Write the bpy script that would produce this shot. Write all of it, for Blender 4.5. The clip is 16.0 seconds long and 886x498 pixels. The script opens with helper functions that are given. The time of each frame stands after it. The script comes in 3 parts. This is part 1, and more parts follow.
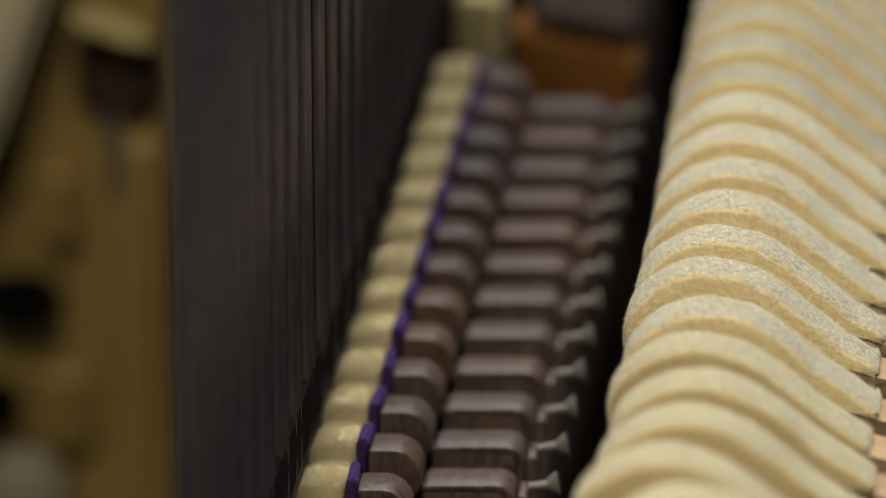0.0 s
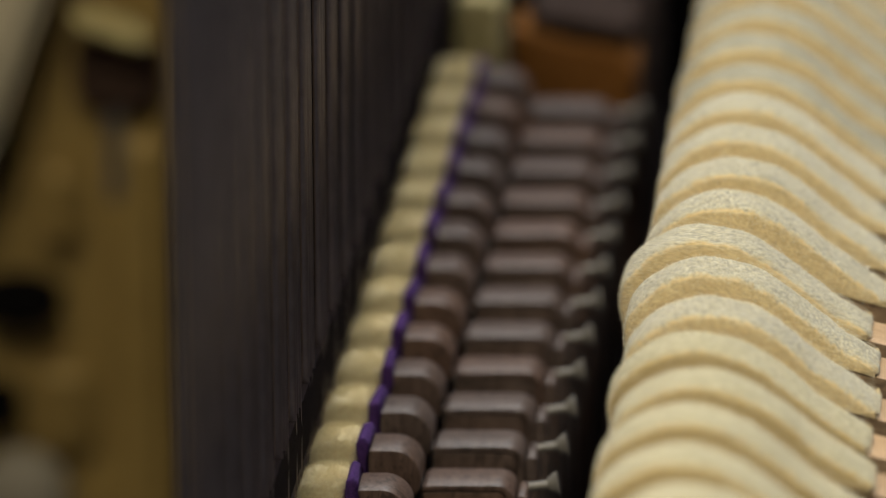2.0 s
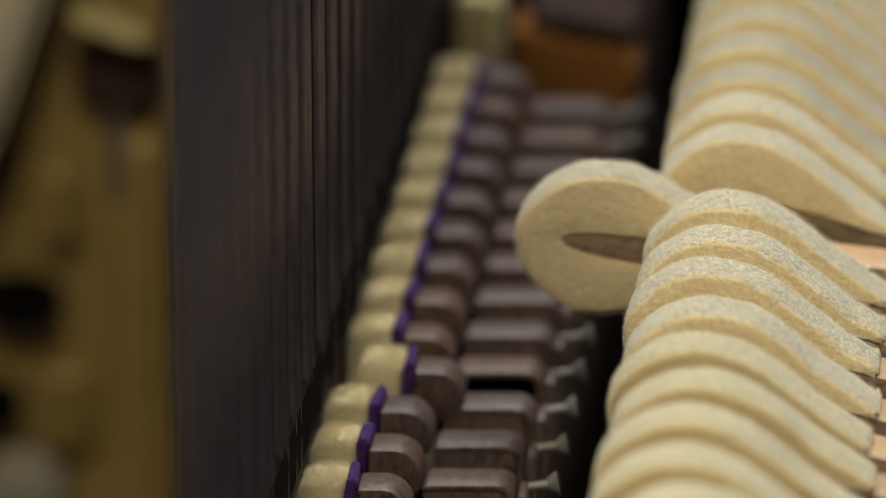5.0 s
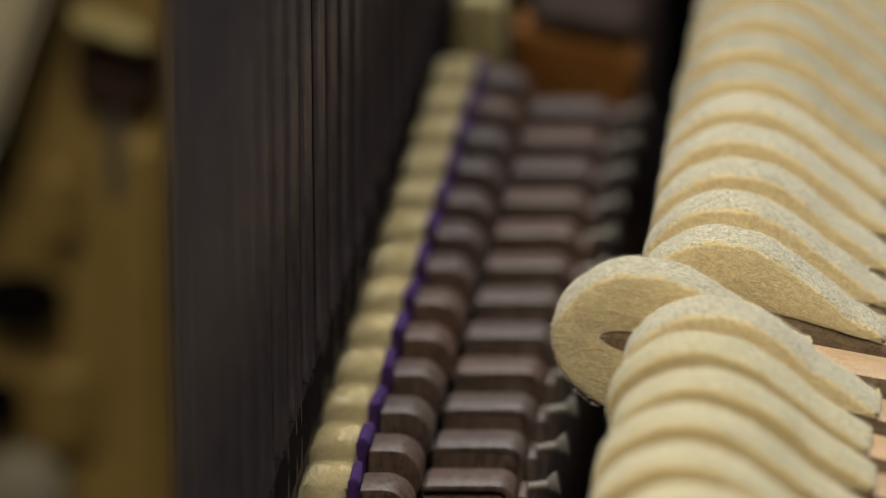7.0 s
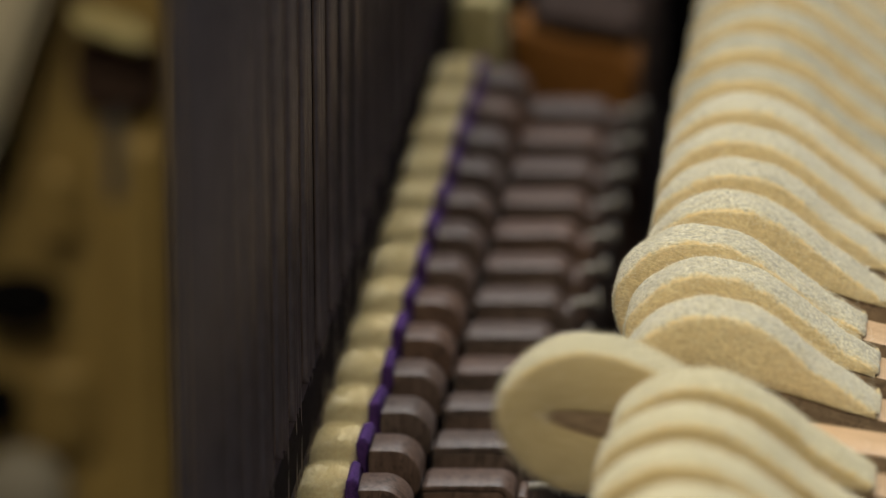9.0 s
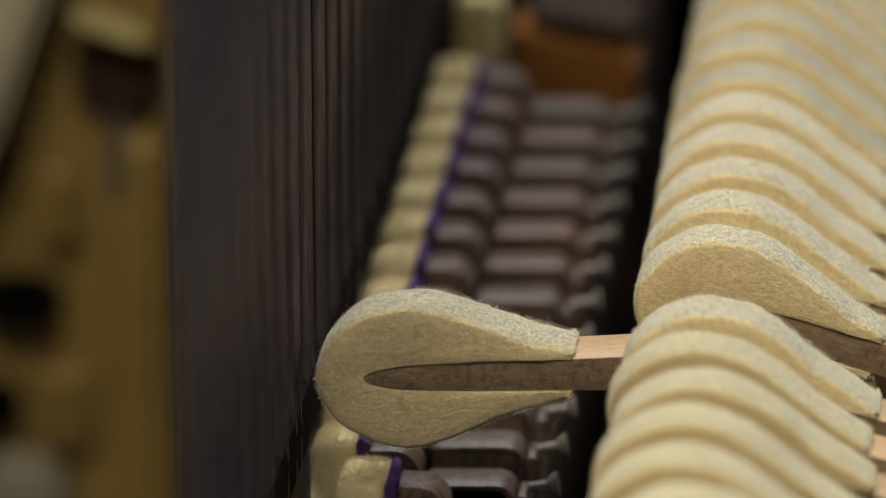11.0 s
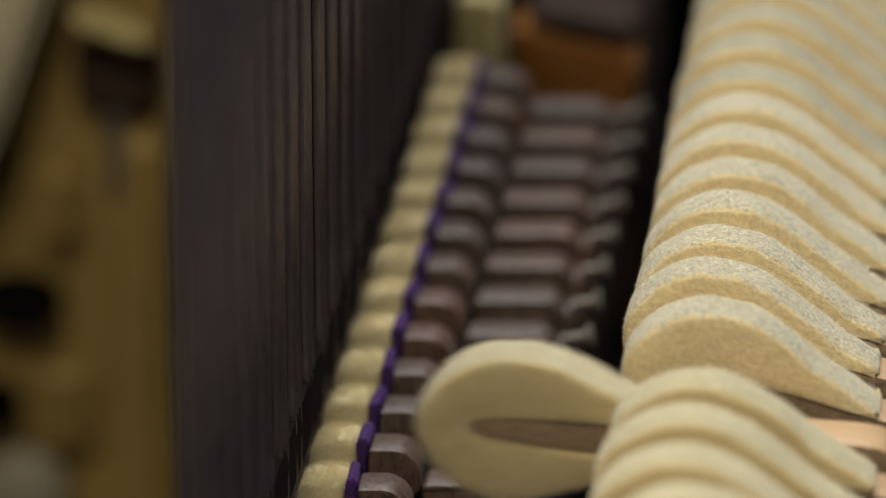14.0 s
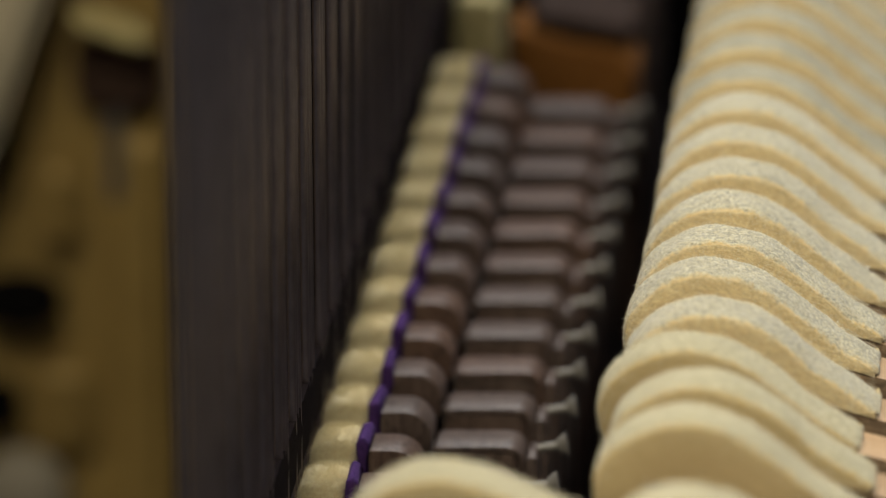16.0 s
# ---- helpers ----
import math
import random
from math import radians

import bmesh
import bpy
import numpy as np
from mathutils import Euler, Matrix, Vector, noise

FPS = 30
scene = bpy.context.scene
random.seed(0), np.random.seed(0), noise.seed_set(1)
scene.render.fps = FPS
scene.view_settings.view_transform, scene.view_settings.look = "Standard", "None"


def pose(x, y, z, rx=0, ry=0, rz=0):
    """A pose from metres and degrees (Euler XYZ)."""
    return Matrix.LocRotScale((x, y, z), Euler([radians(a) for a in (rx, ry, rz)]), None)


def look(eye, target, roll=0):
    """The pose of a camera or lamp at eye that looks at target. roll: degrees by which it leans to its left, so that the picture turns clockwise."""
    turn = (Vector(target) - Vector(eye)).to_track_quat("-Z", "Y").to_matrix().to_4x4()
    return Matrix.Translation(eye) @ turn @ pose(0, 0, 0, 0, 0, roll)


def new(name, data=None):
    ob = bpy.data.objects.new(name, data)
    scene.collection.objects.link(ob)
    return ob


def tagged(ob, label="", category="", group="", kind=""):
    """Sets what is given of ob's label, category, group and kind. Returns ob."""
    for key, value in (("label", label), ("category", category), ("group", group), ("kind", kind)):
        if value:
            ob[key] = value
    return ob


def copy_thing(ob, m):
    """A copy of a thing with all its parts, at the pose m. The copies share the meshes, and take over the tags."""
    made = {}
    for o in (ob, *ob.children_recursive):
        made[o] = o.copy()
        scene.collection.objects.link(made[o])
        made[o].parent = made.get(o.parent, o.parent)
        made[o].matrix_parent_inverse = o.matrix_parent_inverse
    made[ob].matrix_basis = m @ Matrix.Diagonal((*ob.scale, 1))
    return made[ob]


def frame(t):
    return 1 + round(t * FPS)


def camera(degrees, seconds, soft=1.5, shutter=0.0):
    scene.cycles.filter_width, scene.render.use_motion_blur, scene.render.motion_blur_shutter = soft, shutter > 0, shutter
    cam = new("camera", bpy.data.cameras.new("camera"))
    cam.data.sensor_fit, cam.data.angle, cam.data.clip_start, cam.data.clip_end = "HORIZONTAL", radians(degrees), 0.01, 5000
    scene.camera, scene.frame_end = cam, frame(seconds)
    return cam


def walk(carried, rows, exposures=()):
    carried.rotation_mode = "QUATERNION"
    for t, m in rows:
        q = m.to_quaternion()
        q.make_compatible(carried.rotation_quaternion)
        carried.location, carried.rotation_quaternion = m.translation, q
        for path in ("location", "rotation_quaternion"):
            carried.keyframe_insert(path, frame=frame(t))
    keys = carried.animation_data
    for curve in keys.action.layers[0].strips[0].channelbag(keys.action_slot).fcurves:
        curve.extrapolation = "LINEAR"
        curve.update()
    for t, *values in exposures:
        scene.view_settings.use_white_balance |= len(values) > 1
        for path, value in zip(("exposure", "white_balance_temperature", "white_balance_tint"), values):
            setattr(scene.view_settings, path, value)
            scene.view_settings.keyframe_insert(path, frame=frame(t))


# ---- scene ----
LENS = 9.435
EYE = (0.0, -0.76455, 1.34040)
AIM = (0.0, 0.0, 1.0)
cam = camera(LENS, 16.0, soft=1.3, shutter=0.5)
cam.data.dof.use_dof = True
cam.data.dof.focus_distance = 0.843
cam.data.dof.aperture_fstop = 8.8
cam.data.dof.aperture_blades = 0
walk(cam, [(0.0, look(EYE, AIM)), (16.0, look(EYE, AIM))], exposures=[(0.0, 0.0), (16.0, 0.0)])

# ---- light: two unseen area lamps added above the open piano, dim room around ----
world = bpy.data.worlds.new("room")
scene.world = world
world.use_nodes = True
world.node_tree.nodes["Background"].inputs[0].default_value = (0.86, 0.93, 1.0, 1)
world.node_tree.nodes["Background"].inputs[1].default_value = 0.11


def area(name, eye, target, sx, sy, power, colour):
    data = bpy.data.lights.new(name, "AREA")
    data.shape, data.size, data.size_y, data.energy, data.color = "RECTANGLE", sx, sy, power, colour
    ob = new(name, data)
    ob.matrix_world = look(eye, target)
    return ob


# Both lamps are added: a warm one in front, a neutral one behind.
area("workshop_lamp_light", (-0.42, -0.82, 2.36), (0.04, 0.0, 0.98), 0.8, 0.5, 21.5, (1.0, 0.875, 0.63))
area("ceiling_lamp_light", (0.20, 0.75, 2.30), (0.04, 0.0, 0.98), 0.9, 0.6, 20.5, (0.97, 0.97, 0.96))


# ---- the row of the action: every note is one step further along ROW ----
MM = 0.001
STEP = 13.75
SKEW = radians(7.33)
ROW = (math.sin(SKEW), math.cos(SKEW))


def along(d, x, z):
    """A place d mm along the row, x mm across it and z mm above its datum, in metres."""
    return Vector(((x + d * ROW[0]) * MM, d * ROW[1] * MM, 1.0 + z * MM))


def part(name, bm, material, parent=None, label=""):
    me = bpy.data.meshes.new(name)
    bm.to_mesh(me)
    bm.free()
    mats = material if isinstance(material, (list, tuple)) else [material]
    for m in mats:
        me.materials.append(m)
    ob = new(name, me)
    if parent:
        ob.parent = parent
    if label:
        ob["label"] = label
    return ob


def smooth(ob, angle=40):
    me = ob.data
    for p in me.polygons:
        p.use_smooth = True
    bm = bmesh.new()
    bm.from_mesh(me)
    for e in bm.edges:
        if len(e.link_faces) == 2 and e.calc_face_angle(0) > radians(angle):
            e.smooth = False
    bm.to_mesh(me)
    bm.free()
    return ob


# ---- materials ----
def material(name, build, rough=0.8, metal=0.0, bump=0.0, dist=0.0002, sheen=0.0):
    m = bpy.data.materials.new(name)
    m.use_nodes = True
    nt = m.node_tree
    b = nt.nodes["Principled BSDF"]
    b.inputs["Roughness"].default_value = rough
    b.inputs["Metallic"].default_value = metal
    if sheen:
        b.inputs["Sheen Weight"].default_value = sheen
        b.inputs["Sheen Roughness"].default_value = 0.6
    co = nt.nodes.new("ShaderNodeTexCoord").outputs["Object"]
    rnd = nt.nodes.new("ShaderNodeObjectInfo").outputs["Random"]
    shift = nt.nodes.new("ShaderNodeVectorMath")
    shift.operation = "MULTIPLY_ADD"
    cmb = nt.nodes.new("ShaderNodeCombineXYZ")
    for k in range(3):
        nt.links.new(rnd, cmb.inputs[k])
    shift.inputs[1].default_value = (0.37, 0.53, 0.71)
    nt.links.new(cmb.outputs[0], shift.inputs[0])
    nt.links.new(co, shift.inputs[2])
    colour, height = build(nt, shift.outputs[0], rnd)
    nt.links.new(colour, b.inputs["Base Color"])
    if height is not None and bump:
        bn = nt.nodes.new("ShaderNodeBump")
        bn.inputs["Strength"].default_value = bump
        bn.inputs["Distance"].default_value = dist
        nt.links.new(height, bn.inputs["Height"])
        nt.links.new(bn.outputs[0], b.inputs["Normal"])
    return m


def noise_tex(nt, co, scale, detail=4, rough=0.6, stretch=None, wavy=0.0):
    if stretch:
        mp = nt.nodes.new("ShaderNodeMapping")
        mp.inputs["Scale"].default_value = stretch
        nt.links.new(co, mp.inputs[0])
        co = mp.outputs[0]
    n = nt.nodes.new("ShaderNodeTexNoise")
    n.inputs["Scale"].default_value = scale
    n.inputs["Detail"].default_value = detail
    n.inputs["Roughness"].default_value = rough
    n.inputs["Distortion"].default_value = wavy
    nt.links.new(co, n.inputs["Vector"])
    return n.outputs[0]


def ramp(nt, fac, stops):
    r = nt.nodes.new("ShaderNodeValToRGB")
    el = r.color_ramp.elements
    while len(el) < len(stops):
        el.new(0.5)
    for e, (p, c) in zip(el, stops):
        e.position, e.color = p, (*c, 1)
    nt.links.new(fac, r.inputs[0])
    return r.outputs[0]


def mix(nt, fac, a, b, mode="MIX"):
    m = nt.nodes.new("ShaderNodeMix")
    m.data_type, m.blend_type = "RGBA", mode
    for sock, v in ((m.inputs[0], fac), (m.inputs[6], a), (m.inputs[7], b)):
        if isinstance(v, (int, float)):
            sock.default_value = v
        elif isinstance(v, tuple):
            sock.default_value = (*v, 1)
        else:
            nt.links.new(v, sock)
    return m.outputs[2]


def felt_look(light, dark, stain, edge=None, strands=False, fleck=0.0):
    """Wool felt; edge: the yellower tone that the cut edges keep, across the thickness of the head."""
    def build(nt, co, rnd):
        grain = noise_tex(nt, co, 1900, 4, 0.75)
        fibre = noise_tex(nt, co, 1700, 4, 0.7, (0.28, 1.0, 1.0), 1.6)
        fine = mix(nt, 0.6 if strands else 0.25, grain, fibre)
        mid = noise_tex(nt, co, 700, 4, 0.6)
        big = noise_tex(nt, co, 110, 3, 0.5)
        c = ramp(nt, fine, [(0.44, dark), (0.57, light)])
        if fleck:
            specks = noise_tex(nt, co, 1650, 4, 0.8, (0.6, 1.0, 1.0), 1.0)
            c = mix(nt, ramp(nt, specks, [(0.36, (fleck,) * 3), (0.49, (0, 0, 0))]), c, tuple(v * 0.42 for v in dark))
            c = mix(nt, ramp(nt, specks, [(0.54, (0, 0, 0)), (0.64, (fleck,) * 3)]), c, (1.0, 0.97, 0.84))
        c = mix(nt, ramp(nt, mid, [(0.45, (0, 0, 0)), (0.7, (0.5, 0.5, 0.5))]), c, stain)
        c = mix(nt, ramp(nt, big, [(0.42, (0, 0, 0)), (0.72, (0.35, 0.35, 0.35))]), c, dark)
        spot = noise_tex(nt, co, 210, 2, 0.5)
        c = mix(nt, ramp(nt, spot, [(0.66, (0, 0, 0)), (0.78, (0.45, 0.45, 0.45))]), c, tuple(v * 0.55 for v in dark))
        if edge:
            tc = nt.nodes.new("ShaderNodeTexCoord").outputs["Object"]
            sp = nt.nodes.new("ShaderNodeSeparateXYZ")
            nt.links.new(tc, sp.inputs[0])
            ab = nt.nodes.new("ShaderNodeMath")
            ab.operation = "ABSOLUTE"
            nt.links.new(sp.outputs[1], ab.inputs[0])
            wob = nt.nodes.new("ShaderNodeMath")
            wob.operation = "MULTIPLY_ADD"
            wob.inputs[1].default_value = 0.0028
            nt.links.new(mid, wob.inputs[0])
            nt.links.new(ab.outputs[0], wob.inputs[2])
            rg = nt.nodes.new("ShaderNodeMapRange")
            rg.interpolation_type = "SMOOTHSTEP"
            rg.inputs["From Min"].default_value = 0.0046
            rg.inputs["From Max"].default_value = 0.0061
            nt.links.new(wob.outputs[0], rg.inputs["Value"])
            c = mix(nt, rg.outputs[0], c, mix(nt, 0.75, c, edge))
        h = mix(nt, 0.45, fine, mid)
        return c, h
    return build


def wood_look(light, dark, across=(60, 60, 6), scale=22.0, tones=((0.78, 0.78, 0.80), (1.18, 1.12, 1.06)), flecks=0.0):
    def build(nt, co, rnd):
        grain = noise_tex(nt, co, scale, 6, 0.65, across)
        pores = noise_tex(nt, co, scale * 5, 3, 0.7, across)
        c = ramp(nt, grain, [(0.3, dark), (0.7, light)])
        c = mix(nt, ramp(nt, pores, [(0.30, (0.75, 0.75, 0.75)), (0.45, (0, 0, 0))]), c, tuple(v * 0.45 for v in dark))
        if flecks:
            dots = noise_tex(nt, co, 900, 3, 0.6, (1.0, 1.0, 0.5))
            c = mix(nt, ramp(nt, dots, [(0.38, (flecks,) * 3), (0.46, (0, 0, 0))]), c, tuple(v * 0.3 for v in dark))
        tone = ramp(nt, rnd, [(k / (len(tones) - 1), t) for k, t in enumerate(tones)])
        c = mix(nt, 1.0, c, tone, "MULTIPLY")
        return c, pores
    return build


def plain_look(light, dark, scale):
    def build(nt, co, rnd):
        a = noise_tex(nt, co, scale, 5, 0.6)
        b = noise_tex(nt, co, scale * 14, 3, 0.6)
        c = mix(nt, 0.35, ramp(nt, a, [(0.3, dark), (0.7, light)]), ramp(nt, b, [(0.3, dark), (0.7, light)]))
        return c, b
    return build


FELT_SKIN = material("pressed_felt_skin", felt_look((0.94, 0.87, 0.59), (0.42, 0.385, 0.255), (0.66, 0.585, 0.37), (1.0, 0.75, 0.30), False, 0.8), 0.8, 0, 1.0, 0.0013, 0.5)
# Greyer and darker than the other skins, for the far hammers.
FELT_SKIN_GREY = material("grey_felt_skin", felt_look((0.60, 0.57, 0.43), (0.33, 0.31, 0.225), (0.44, 0.41, 0.29), (0.96, 0.74, 0.33), False, 0.35), 0.9, 0, 1.0, 0.0011, 0.1)
FELT_SKIN_CLEAN = material("clean_felt_skin", felt_look((0.79, 0.725, 0.475), (0.44, 0.395, 0.235), (0.60, 0.53, 0.32), (0.74, 0.53, 0.19), False, 0.4), 0.9, 0, 1.0, 0.0009, 0.25)
FELT_SIDE = material("cut_felt_side", felt_look((0.90, 0.765, 0.465), (0.66, 0.53, 0.30), (0.80, 0.625, 0.345), None, True, 0.25), 0.95, 0, 0.9, 0.0008, 0.2)
FELT_SIDE_CLEAN = material("smooth_felt_side", felt_look((0.58, 0.475, 0.27), (0.47, 0.37, 0.195), (0.50, 0.39, 0.205), None, True), 0.95, 0, 0.7, 0.0005, 0.1)
FELT_HAIR = material("loose_wool_hair", felt_look((0.97, 0.95, 0.86), (0.85, 0.80, 0.66), (0.88, 0.82, 0.66)), 0.35)
DAMPER_FELT = material("soft_damper_felt", felt_look((0.90, 0.83, 0.56), (0.74, 0.63, 0.37), (0.82, 0.67, 0.36)), 0.95, 0, 0.8, 0.0004, 0.4)
DAMPER_HAIR = material("loose_damper_wool", felt_look((0.93, 0.87, 0.66), (0.84, 0.75, 0.50), (0.84, 0.75, 0.50)), 0.7)
# Cream felt with a dimmer colour that stands in for shade.
DIM_FELT = material("dim_shaded_felt", felt_look((0.74, 0.65, 0.34), (0.52, 0.44, 0.20), (0.60, 0.49, 0.23)), 0.95, 0, 0.8, 0.0004)
PURPLE = material("purple_felt", felt_look((0.095, 0.034, 0.205), (0.045, 0.015, 0.105), (0.070, 0.024, 0.155)), 0.95, 0, 0.8, 0.0003)
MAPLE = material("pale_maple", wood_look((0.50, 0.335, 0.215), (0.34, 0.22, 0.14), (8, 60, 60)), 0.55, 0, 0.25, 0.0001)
# Shank wood; its gold also stands in for warm light on moulding tops.
SHANK_LIT_TOP = material("golden_shank_and_lit_top", wood_look((0.62, 0.435, 0.255), (0.46, 0.305, 0.165), (8, 60, 60)), 0.45, 0, 0.25, 0.0001)
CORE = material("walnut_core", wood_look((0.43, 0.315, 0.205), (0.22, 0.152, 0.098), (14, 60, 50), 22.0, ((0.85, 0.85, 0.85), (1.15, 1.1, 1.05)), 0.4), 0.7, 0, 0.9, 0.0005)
DARKWOOD = material("brown_damper_wood", wood_look((0.168, 0.131, 0.118), (0.072, 0.054, 0.047), (50, 50, 10), 22.0, ((0.85, 0.84, 0.86), (1.0, 0.96, 0.95), (1.0, 0.93, 0.90), (1.06, 0.94, 0.88), (1.22, 0.97, 0.82)), 0.6), 0.42, 0, 0.3, 0.0001)
HORN = material("pale_grey_set_screw", plain_look((0.27, 0.26, 0.245), (0.18, 0.172, 0.16), 300), 0.45, 0.2, 0.1, 0.0001)
# Near-black for the strip that stands in for shade on the strings.
STRIP_SHADE = material("dark_strip_shade", plain_look((0.021, 0.016, 0.019), (0.010, 0.0075, 0.009), 420), 0.95, 0, 0.8, 0.0004)
STRIP_SHADE.node_tree.nodes["Principled BSDF"].inputs["Specular IOR Level"].default_value = 0.05
STEEL = material("dull_steel", plain_look((0.30, 0.28, 0.27), (0.20, 0.185, 0.18), 300), 0.5, 0.6, 0.1, 0.0001)
STRING = material("aged_string_wire", plain_look((0.255, 0.216, 0.227), (0.145, 0.123, 0.129), 160), 0.42, 1.0, 0.1, 0.0001)
# Near-black of the bolts; on deep boards and rails it stands in for shade.
BLACK = material("black_paint_and_shade", plain_look((0.011, 0.010, 0.0105), (0.006, 0.0055, 0.006), 80), 0.9)
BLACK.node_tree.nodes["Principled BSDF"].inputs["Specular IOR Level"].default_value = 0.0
GOLD = material("bronze_plate_paint", plain_look((0.54, 0.38, 0.128), (0.26, 0.176, 0.056), 14), 0.5, 0.1, 0.2, 0.0003)
WALNUT = material("dark_case_wood", wood_look((0.07, 0.045, 0.035), (0.035, 0.022, 0.018), (8, 8, 40)), 0.8)
WALNUT.node_tree.nodes["Principled BSDF"].inputs["Specular IOR Level"].default_value = 0.15
SPRUCE = material("spruce_board", wood_look((0.50, 0.34, 0.18), (0.34, 0.21, 0.10), (50, 6, 50)), 0.5)
AMBER = material("varnished_orange_wood", wood_look((0.30, 0.135, 0.034), (0.18, 0.074, 0.018), (40, 8, 40)), 0.85)
AMBER.node_tree.nodes["Principled BSDF"].inputs["Specular IOR Level"].default_value = 0.15
CREAM = material("cream_cloth", felt_look((0.88, 0.80, 0.60), (0.74, 0.66, 0.48), (0.80, 0.71, 0.52)), 0.9, 0, 0.5, 0.0004)
WHITE = material("grey_bushing_cloth", felt_look((0.48, 0.44, 0.36), (0.35, 0.32, 0.26), (0.40, 0.37, 0.30)), 0.9)


# ---- shape tools (mm in, metres out) ----
def spline(pts, n):
    """A smooth line of n + 1 points through the given ones."""
    p = [Vector(q) for q in pts]
    p = [p[0] * 2 - p[1]] + p + [p[-1] * 2 - p[-2]]
    out, spans = [], len(p) - 3
    for k in range(n + 1):
        u = k / n * spans
        i = min(int(u), spans - 1)
        t = u - i
        a, b, c, d = p[i:i + 4]
        out.append(0.5 * ((2 * b) + (c - a) * t + (2 * a - 5 * b + 4 * c - d) * t * t + (3 * b - a - 3 * c + d) * t ** 3))
    return out


def arc(cx, cz, r, a0, a1, n):
    return [(cx + r * math.cos(radians(a0 + (a1 - a0) * k / n)), cz + r * math.sin(radians(a0 + (a1 - a0) * k / n))) for k in range(n + 1)]


def at_row(x, d, z):
    return Vector(((x + d * ROW[0]) * MM, d * ROW[1] * MM, z * MM))


def slab(profile, d0, d1, soft=0.25, rough=0.0, bm=None, seed=0.0, steps=2):
    """A closed outline in x and z, drawn out along the row from d0 to d1, with softened edges."""
    bm = bm or bmesh.new()
    prof = [Vector(p) for p in profile]
    n = len(prof)
    area2 = sum(prof[i].x * prof[(i + 1) % n].y - prof[(i + 1) % n].x * prof[i].y for i in range(n))
    s = 1 if area2 > 0 else -1
    normals = []
    for i in range(n):
        e = prof[(i + 1) % n] - prof[i - 1]
        normals.append(Vector((e.y, -e.x)).normalized() * s)
    rings = []
    turns = [math.pi / 2 * k / steps for k in range(steps + 1)]
    cuts = [(d0 + soft * (1 - math.cos(a)), soft * (1 - math.sin(a))) for a in turns]
    cuts += [(d0 + d1 - d, inset) for d, inset in reversed(cuts)]
    for d, inset in cuts:
        ring = []
        for p, nn in zip(prof, normals):
            q = p - nn * inset
            if rough:
                w = noise.noise(Vector((q.x * 0.35, d * 0.35 + seed, q.y * 0.35))) + 0.6 * noise.noise(Vector((q.x * 1.1, d * 1.1 + seed, q.y * 1.1)))
                q = q + nn * rough * w
            ring.append(bm.verts.new(at_row(q.x, d, q.y)))
        rings.append(ring)
    for a, b in zip(rings, rings[1:]):
        for i in range(n):
            j = (i + 1) % n
            bm.faces.new((a[i], a[j], b[j], b[i]))
    bm.faces.new(rings[0])
    bm.faces.new(rings[-1][::-1])
    bmesh.ops.recalc_face_normals(bm, faces=bm.faces)
    return bm


def loaf(profile, d0, d1, soft, rough, seed, steps=6):
    """Like slab, but puffed up: it sinks and narrows towards both ends, as soft wool does."""
    bm = bmesh.new()
    cx, zb = (min(p[0] for p in profile) + max(p[0] for p in profile)) / 2, min(p[1] for p in profile)
    tall = max(p[1] for p in profile) - zb
    turns = [math.pi / 2 * k / steps for k in range(steps + 1)]
    cuts = [(d0 + soft * (1 - math.cos(a)), soft * (1 - math.sin(a))) for a in turns]
    cuts += [(d0 + d1 - d, inset) for d, inset in reversed(cuts)]
    rings = []
    for d, inset in cuts:
        ring = []
        for x, z in profile:
            x, z = cx + (x - cx) * (1 - inset * 0.10), zb + (z - zb) * (1 - inset / tall)
            w = noise.noise(Vector((x * 0.4, d * 0.4 + seed, z * 0.4))) + 0.6 * noise.noise(Vector((x * 1.3, d * 1.3 + seed, z * 1.3)))
            ring.append(bm.verts.new(at_row(x + 0.4 * rough * w * (1 if x > cx else -1), d, z + rough * w)))
        rings.append(ring)
    n = len(profile)
    for a, b in zip(rings, rings[1:]):
        for i in range(n):
            j = (i + 1) % n
            bm.faces.new((a[i], a[j], b[j], b[i]))
    bm.faces.new(rings[0])
    bm.faces.new(rings[-1][::-1])
    bmesh.ops.recalc_face_normals(bm, faces=bm.faces)
    return bm


def rod(a, b, r, n=10, bm=None, r2=None):
    """A round rod from a to b, both in mm (x, along the row, z)."""
    bm = bm or bmesh.new()
    a, b = at_row(*a), at_row(*b)
    q = (b - a).to_track_quat("Z", "Y")
    rings = []
    for c, rad in ((a, r), (b, r2 or r)):
        rings.append([bm.verts.new(c + q @ Vector((math.cos(k * math.tau / n) * rad * MM, math.sin(k * math.tau / n) * rad * MM, 0))) for k in range(n)])
    for i in range(n):
        j = (i + 1) % n
        bm.faces.new((rings[0][i], rings[0][j], rings[1][j], rings[1][i]))
    bm.faces.new(rings[0][::-1])
    bm.faces.new(rings[1])
    bmesh.ops.recalc_face_normals(bm, faces=bm.faces)
    return bm


def box(x0, x1, d0, d1, z0, z1, soft=0.4):
    return slab([(x0, z0), (x1, z0), (x1, z1), (x0, z1)], d0, d1, soft)


